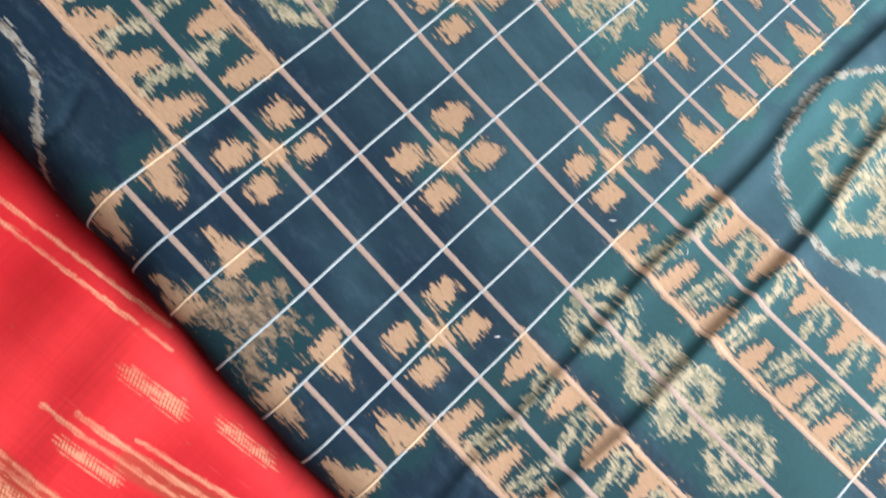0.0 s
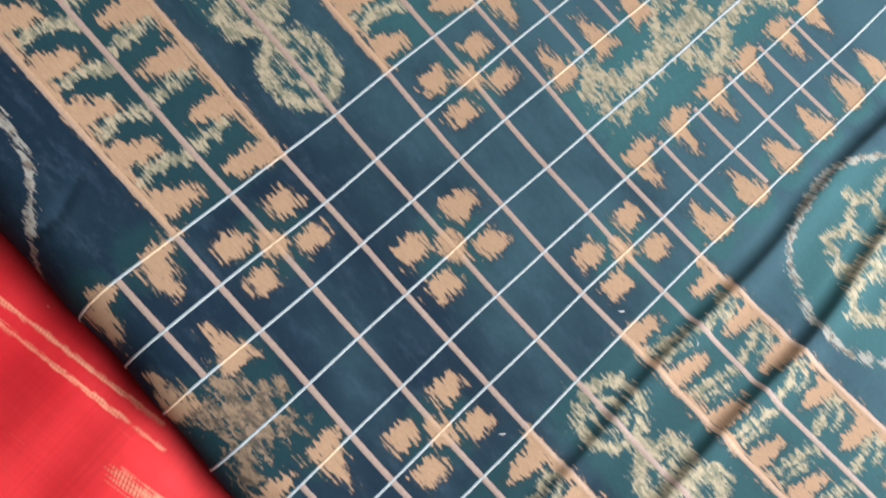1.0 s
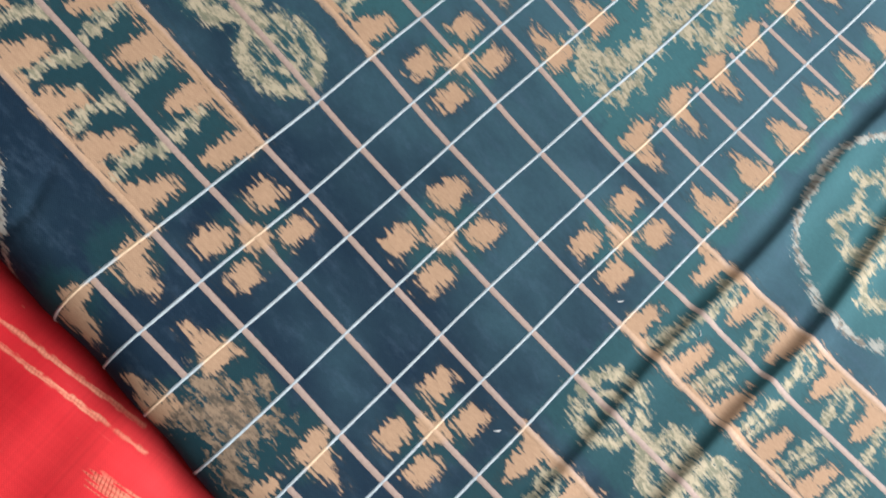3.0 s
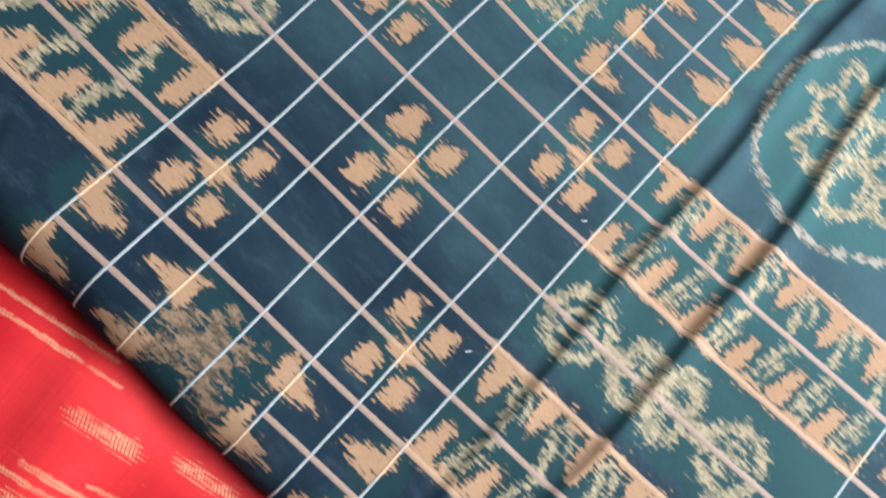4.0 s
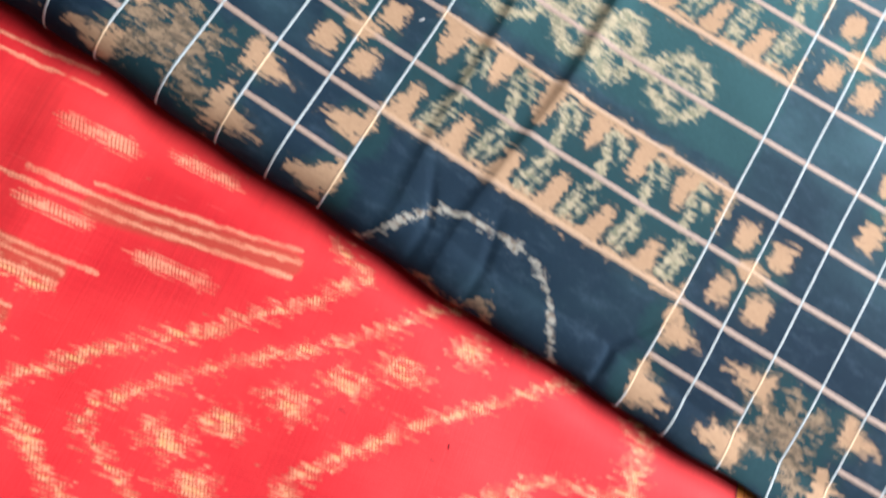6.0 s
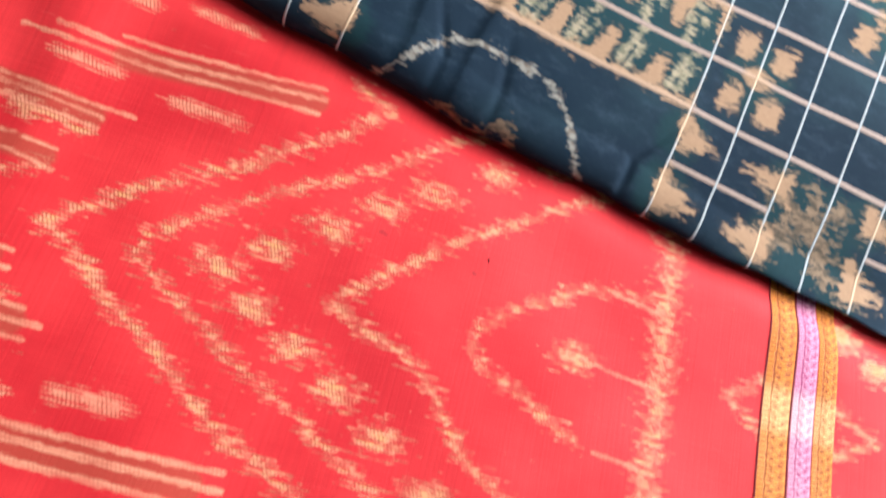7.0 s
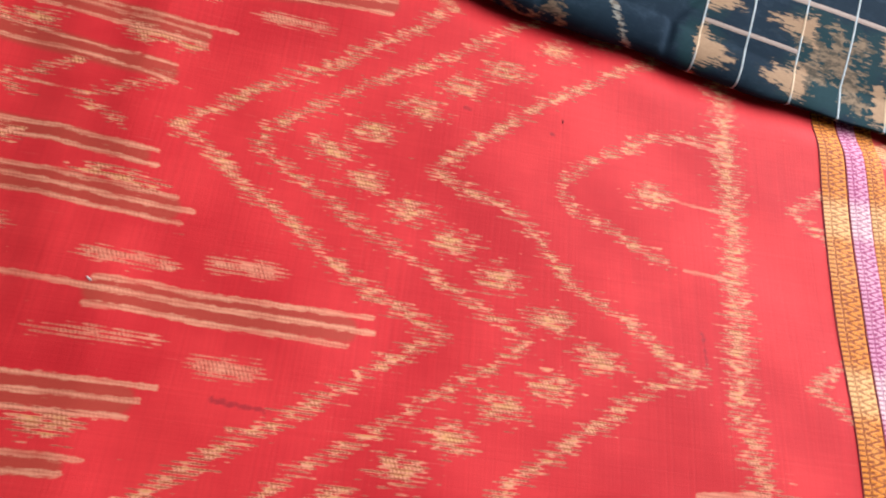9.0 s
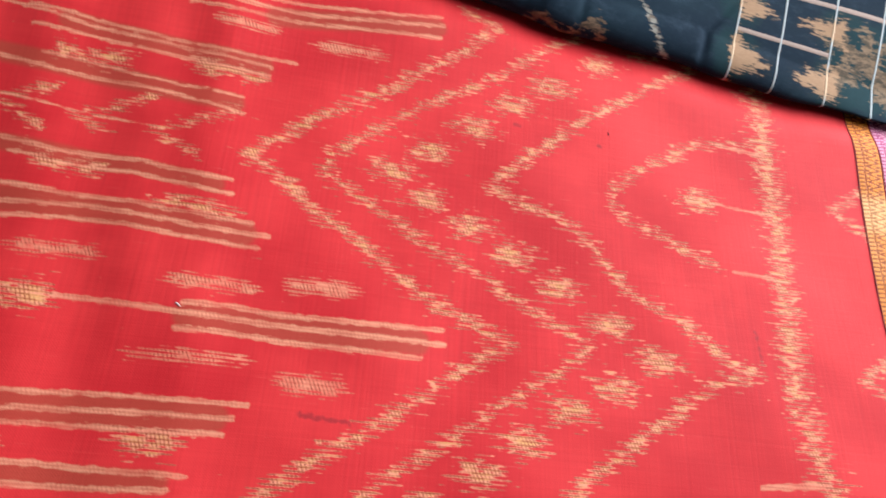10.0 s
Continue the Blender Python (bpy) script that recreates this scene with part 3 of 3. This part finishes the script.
    for pts, r in (
        ([(-330, -17.0), (-296, -19.4), (-277, -21.7), (-251, -20.9), (-239, -22.4), (-217, -24.1)], 1.0),
        ([(-292, -24.3), (-276, -26.1), (-249, -26.4), (-238, -27.9), (-216, -29.5)], 0.9),
        ([(-330, -34.5), (-291, -36.4), (-273, -37.5), (-247, -37.4), (-235, -38.6), (-207, -39.3)], 1.0),
        ([(-330, -44.5), (-289, -43.2), (-263, -41.0), (-244, -41.9), (-225, -43.4), (-201, -43.2)], 1.05),
        ([(-330, -50.0), (-287, -48.2), (-267, -46.4), (-249, -46.2), (-228, -48.0), (-204, -48.2)], 0.95),
    ):
        line = add(line, chain(S, T, pts, 0.88 * r))
    for pts, r in (
        ([(-330, -107.5), (-270, -105.2), (-238, -103.4), (-198, -102.5)], 0.95),
        ([(-330, -112.5), (-268, -110.2), (-237, -108.4), (-202, -107.2)], 0.95),
        ([(-330, -116.0), (-267, -114.4), (-236, -113.4), (-204, -112.4)], 1.05),
        ([(-330, -125.0), (-264, -125.4), (-241, -125.7), (-212, -125.6)], 1.05),
        ([(-330, -133.0), (-262, -131.4), (-239, -131.1), (-217, -129.8)], 1.0),
        ([(-330, 88.0), (-281, 89.5), (-232, 91.0)], 0.8),
        ([(-330, 83.0), (-278, 84.2), (-226, 85.5)], 0.8),
    ):
        line = add(line, chain(S, T, pts, 0.88 * r))
    for pts, r in (
        ([(-222, -75.2), (-190, -75.8), (-145, -74.8)], 5.0), ([(-212, 50.0), (-174, 55.9), (-148, 59.6)], 4.6),
        ([(-285, 31.0), (-259, 28.4), (-214, 26.6)], 4.2), ([(-330, 16.0), (-285, 12.0), (-222, 8.0)], 4.4),
        ([(-330, -20.0), (-251, -23.6), (-222, -26.8)], 3.4), ([(-330, -42.5), (-249, -41.9), (-210, -43.4)], 5.2),
        ([(-330, -112.0), (-238, -108.4), (-208, -107.4)], 5.2), ([(-330, -129.0), (-240, -128.4), (-220, -127.8)], 3.4),
    ):
        brown = add(brown, chain(S, T, pts, 0.88 * r))
    for cs, ct, rx, ry in ((-180, -59.4, 13, 2.4), (-179, -93.8, 12, 2.9), (-217, -63.2, 15, 1.9), (-214, -88.0, 13, 1.0), (-224, -89.6, 14, 1.0), (-222, 43.6, 12, 1.7), (-182, 41.5, 14, 2.0), (-221, 72, 13, 2.6), (-187, 77, 12, 2.0), (-268, -58, 14, 2.0), (-275, -120.5, 9, 1.4)):
        dash = add(dash, np.maximum(np.abs(T - ct - 0.03 * (S - cs)) - ry, (np.abs(S - cs) + 1.2 * np.abs(T - ct) - rx) * 0.5))
    # gold lumps that hang on the fine lines
    for cs, ct, rx, ry, tilt in ((-226, 21.4, 15, 2.8, -0.06), (-273, 17.9, 15, 2.6, 0.0), (-273, -26.4, 13, 2.4, -0.08), (-226, -36.0, 14, 2.4, -0.10), (-273, -74.6, 10, 4.4, 0.05), (-225, -116.4, 11, 3.4, 0.0)):
        tan = add(tan, np.maximum(np.abs(T - ct - tilt * (S - cs)) - ry, (np.abs(S - cs) + 1.0 * np.abs(T - ct) - rx) * 0.6))
    for pts in ([(-250, 5.1), (-274, -6.8), (-265, -9.8)], [(-220, 4.8), (-247, -8.5), (-230, -16.5)], [(-284, 3.1), (-300, -5.1), (-284, -14.4)]):      # small chevrons
        tan = add(tan, chain(S, T, pts, 1.2))
    stain = add(stain, seg(S, T, -181, -104, -163, -105, 1.0, 0.6))
    stain = add(stain, seg(S, T, -16, -56, -15, -70, 0.5, 0.2))
    stain = add(stain, seg(S, T, -112, 21, -110, 20, 0.8, 0.6))
    stain = add(stain, oval(S, T, -76, 17, 0.8, 0.8))
    return tan / 1000, line / 1000, dash / 1000, brown / 1000, stain / 1000


# ---- mesh helpers ----
def sheet(name, points, mat, attrs):
    """A mesh from a grid of points, smooth, with point attributes."""
    n, m, _ = points.shape
    i = np.arange(n * m).reshape(n, m)
    quads = np.stack([i[:-1, :-1], i[1:, :-1], i[1:, 1:], i[:-1, 1:]], -1).reshape(-1, 4)
    me = bpy.data.meshes.new(name)
    me.vertices.add(n * m)
    me.vertices.foreach_set("co", points.astype(np.float32).ravel())
    me.loops.add(quads.size)
    me.loops.foreach_set("vertex_index", quads.astype(np.int32).ravel())
    me.polygons.add(len(quads))
    me.polygons.foreach_set("loop_start", np.arange(0, quads.size, 4, dtype=np.int32))
    me.update(calc_edges=True)
    me.polygons.foreach_set("use_smooth", np.ones(len(quads), dtype=bool))
    for key, val in attrs.items():
        if val.ndim == 3:
            at = me.attributes.new(key, "FLOAT_VECTOR", "POINT")
            at.data.foreach_set("vector", val.astype(np.float32).ravel())
        else:
            at = me.attributes.new(key, "FLOAT", "POINT")
            at.data.foreach_set("value", val.astype(np.float32).ravel())
    me.materials.append(mat)
    me.validate()
    return me


def under(name, me, parent, label=""):
    ob = new(name, me)
    ob.parent = parent
    return tagged(ob, label)


def axis(lo, f0, f1, hi, fine, coarse):
    """Grid positions: fine from f0 to f1, coarse outside."""
    return np.concatenate([np.arange(lo, f0 - 1e-9, coarse), np.arange(f0, f1, fine), np.arange(f1, hi, coarse), [hi]])


def box(name, x0, x1, y0, y1, z0, z1, mat, bevel=0.0):
    bm = bmesh.new()
    bmesh.ops.create_cube(bm, size=1.0, matrix=Matrix.LocRotScale(((x0 + x1) / 2, (y0 + y1) / 2, (z0 + z1) / 2), None, (x1 - x0, y1 - y0, z1 - z0)))
    if bevel:
        bmesh.ops.bevel(bm, geom=bm.edges[:], offset=bevel, segments=2, affect="EDGES")
    me = bpy.data.meshes.new(name)
    bm.to_mesh(me)
    bm.free()
    me.materials.append(mat)
    return new(name, me)


# ---- the room that closes the place ----
FZ, CZ = -0.017, 2.6
X0, X1, Y0, Y1 = -1.7, WALL_X, -1.8, 1.6
tagged(box("floor", X0 - 0.1, X1 + 0.2, Y0 - 0.1, Y1 + 0.1, FZ - 0.1, FZ, FLOOR), "grey cement floor under the spread sarees", "floor", kind="structure")
tagged(box("ceiling", X0 - 0.1, X1 + 0.2, Y0 - 0.1, Y1 + 0.1, CZ, CZ + 0.1, PLASTER), "plain grey plaster ceiling", "ceiling", kind="structure")
tagged(box("wall_west", X0 - 0.1, X0, Y0, Y1, FZ, CZ, PLASTER), "plain grey plaster wall", "wall", kind="structure")
tagged(box("wall_north", X0 - 0.1, X1 + 0.2, Y1, Y1 + 0.1, FZ, CZ, PLASTER), "plain grey plaster wall", "wall", kind="structure")
tagged(box("wall_south", X0 - 0.1, X1 + 0.2, Y0 - 0.1, Y0, FZ, CZ, PLASTER), "plain grey plaster wall", "wall", kind="structure")
WY0, WY1, WZ0, WZ1 = -1.35, -0.09, 0.08, 1.20
east = new("wall_east")
tagged(east, "grey plaster wall with a window opening", "wall", kind="structure")
for y0, y1, z0, z1 in ((Y0, WY0, FZ, CZ), (WY1, Y1, FZ, CZ), (WY0, WY1, FZ, WZ0), (WY0, WY1, WZ1, CZ)):
    box("wall_panel", X1, X1 + 0.2, y0, y1, z0, z1, PLASTER).parent = east
win = tagged(new("window_1"), "open painted window frame in the plaster wall", "window", kind="structure")
for y0, y1, z0, z1 in ((WY0, WY0 + 0.05, WZ0, WZ1), (WY1 - 0.05, WY1, WZ0, WZ1), (WY0 + 0.05, WY1 - 0.05, WZ0, WZ0 + 0.05), (WY0 + 0.05, WY1 - 0.05, WZ1 - 0.05, WZ1)):
    box("window_frame", X1 + 0.10, X1 + 0.16, y0, y1, z0, z1, FRAME_PAINT, 0.004).parent = win

# ---- the red saree ----
red_saree = tagged(new("red_saree"), "crimson red ikat saree with tan chevrons spread flat on the floor", "saree", "sarees")
sa = axis(-0.46, -0.335, 0.105, 0.20, 0.00072, 0.006)
ta = axis(-0.26, -0.160, 0.105, 0.32, 0.00072, 0.006)
s2, t2 = np.meshgrid(sa, ta, indexing="ij")
rx = RED_O[0] + s2 * RED_S[0] + t2 * RED_T[0]
ry = RED_O[1] + s2 * RED_S[1] + t2 * RED_T[1]
rz = np.maximum(red_height(rx, ry), FZ + 0.0015)
tan, line, dash, brown, stain = red_pattern(s2, t2)
under("cloth", sheet("cloth", np.stack([rx, ry, rz], -1), RED, {"cloth": np.stack([s2, t2, 0 * s2], -1), "tan": tan, "line": line, "dash": dash, "brown": brown, "stain": stain}), red_saree)


def red_band(name, s0, s1, mat, lift, label):
    """A band woven along the border, a little proud of the cloth."""
    q = np.linspace(0, 1, 7)
    tt = np.arange(-0.26, 0.12, 0.0012)
    uu, vv = np.meshgrid(q, tt, indexing="ij")
    bend = 0.0008 * np.sin(vv * 38)
    ss = s0 + (s1 - s0) * uu + bend
    x = RED_O[0] + ss * RED_S[0] + vv * RED_T[0]
    y = RED_O[1] + ss * RED_S[1] + vv * RED_T[1]
    z = np.maximum(red_height(x, y), FZ + 0.0015) + lift * np.sin(np.clip(uu, 0.06, 0.94) * math.pi) ** 0.4 + 0.00004
    crossing = np.minimum(np.abs(vv - 0.002), np.minimum(np.abs(vv + 0.070), np.abs(vv - 0.072))) - 0.0085
    under(name, sheet(name, np.stack([x, y, z], -1), mat, {"cloth": np.stack([uu, vv, 0 * uu], -1), "tan": crossing}), red_saree, label)


red_band("zari_band", 0.0402, 0.0508, ORANGE_ZARI, 0.00030, "orange-gold patterned woven border band")
red_band("zari_band", 0.0518, 0.0602, PINK_ZARI, 0.00030, "pink patterned woven border band")
red_band("zari_band", 0.0606, 0.0684, ORANGE_ZARI, 0.00030, "orange-gold patterned woven border band")
for s0, s1 in ((0.0396, 0.0401), (0.0510, 0.0516)):
    red_band("border_cord", s0, s1, CORD, 0.00035, "thin dark maroon cord")

# ---- the blue saree ----
blue_saree = tagged(new("blue_saree"), "folded navy and teal checked ikat saree lying on the red one", "saree", "sarees")
aa = axis(-0.20, -0.022, 0.345, 0.47, 0.00078, 0.006)
ya = axis(-0.46, -0.315, 0.165, 0.32, 0.00078, 0.006)
a2, y2 = np.meshgrid(aa, ya, indexing="ij")
tan, pale, green, dull, thin = blue_pattern(a2, y2)
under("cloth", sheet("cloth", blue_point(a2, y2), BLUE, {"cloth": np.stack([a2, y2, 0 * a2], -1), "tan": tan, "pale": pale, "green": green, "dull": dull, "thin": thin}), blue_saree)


def stripe(name, along, fixed, lo, hi, half, lift, mat, sway):
    """A thick-yarn stripe woven into the blue cloth: along "a" (across the fold) or along "y"."""
    n = max(8, int((hi - lo) / 0.0012))
    p, q = np.meshgrid(np.linspace(lo, hi, n), np.linspace(-1, 1, 5), indexing="ij")
    off = fixed + q * half * (1 + 0.05 * np.sin(p * 1700 + fixed * 300)) + 0.00030 * np.sin(p * 31 + sway) + 0.00012 * np.sin(p * 97 + 2 * sway)
    a, y = (p, off - skew(p, off)) if along == "a" else (off * fan(p), p)
    pts = blue_point(a, y)
    e = 0.0004
    du, dv = blue_point(a + e, y) - pts, blue_point(a, y + e) - pts
    nrm = np.cross(du, dv)
    nrm /= np.linalg.norm(nrm, axis=-1, keepdims=True)
    pts = pts + nrm * (lift * np.sqrt(np.maximum(1 - 0.85 * q * q, 0)))[..., None]
    tan = blue_pattern(a, y)[0]
    under(name, sheet(name, pts, mat, {"cloth": np.stack([a, y, 0 * a], -1), "tan": tan}), blue_saree)


for k, y in enumerate([*W_Y, *V_Y]):
    stripe("white_stripe", "a", y, -0.018, 0.42, 0.00047, 0.00020, WHITE, 1.3 * k)
for k, x in enumerate(B_X):
    if k:
        stripe("beige_stripe", "y", x, -0.40, 0.28, 0.00102, 0.00016, BEIGE, 0.9 * k)
for b in (0, 8, 9, 10, 11, 12):
    for lo, hi in ((3, 1), (7, 5), (16, 14), (20, 18)):
        stripe("beige_stripe", "y", float(b_to_x(b)), float(w_to_y(lo)), float(w_to_y(hi)), 0.00095, 0.00016, BEIGE, 0.9 * b)


# ---- lint and pale flecks on the cloths ----
def lint(x, y, height, length, turn, mat, label):
    """A short bent fibre lying on a cloth."""
    bm = bmesh.new()
    rings = []
    for i in range(6):
        f = i / 5 - 0.5
        c = Vector((f * length, 0.35 * length * f * f, 0.0))
        r = 0.00022 * (1 - 1.6 * abs(f)) + 0.00006
        rings.append([bm.verts.new(c + Vector((0, r * math.cos(k * math.pi / 3), r * math.sin(k * math.pi / 3)))) for k in range(6)])
    for p, q in zip(rings, rings[1:]):
        for k in range(6):
            bm.faces.new((p[k], p[(k + 1) % 6], q[(k + 1) % 6], q[k]))
    bm.faces.new(rings[0][::-1])
    bm.faces.new(rings[-1])
    me = bpy.data.meshes.new("lint")
    bm.to_mesh(me)
    bm.free()
    me.materials.append(mat)
    ob = new("lint", me)
    ob.matrix_basis = pose(x, y, height + 0.00012, 0, 0, turn)
    tagged(ob, label, "lint", "lint on the sarees")


def fibre_material(name, col):
    g = Graph(name)
    tc = g.t.nodes.new("ShaderNodeTexCoord").outputs["Object"]
    return g.finish(g.gain((*col,), g.op("ADD", 0.7, g.op("MULTIPLY", g.noise(tc, (2500, 2500, 2500), 3.0), 0.6))), 0.8, 0.2)


PALE_FIBRE, DARK_FIBRE = fibre_material("pale_fibre", (0.62, 0.62, 0.60)), fibre_material("dark_fibre", (0.10, 0.01, 0.02))
# the last two are pale dye flecks, modelled as fibres
for x, y, length, turn in ((0.1569, -0.0954, 0.0022, 40), (0.0800, -0.0670, 0.0026, -40), (0.1432, -0.0668, 0.0026, -40)):
    lint(x, y, float(blue_top(np.float64(x), np.float64(y))), length, turn, PALE_FIBRE, "tiny pale fibre-shaped fleck on the blue saree")
lint(-0.044, -0.155, float(red_height(np.float64(-0.044), np.float64(-0.155))), 0.0018, 20, DARK_FIBRE, "tiny dark lint fibre on the red saree")
lint(-0.1591, -0.0155, float(red_height(np.float64(-0.1591), np.float64(-0.0155))), 0.0022, 60, PALE_FIBRE, "tiny pale knot of thread on the red saree")
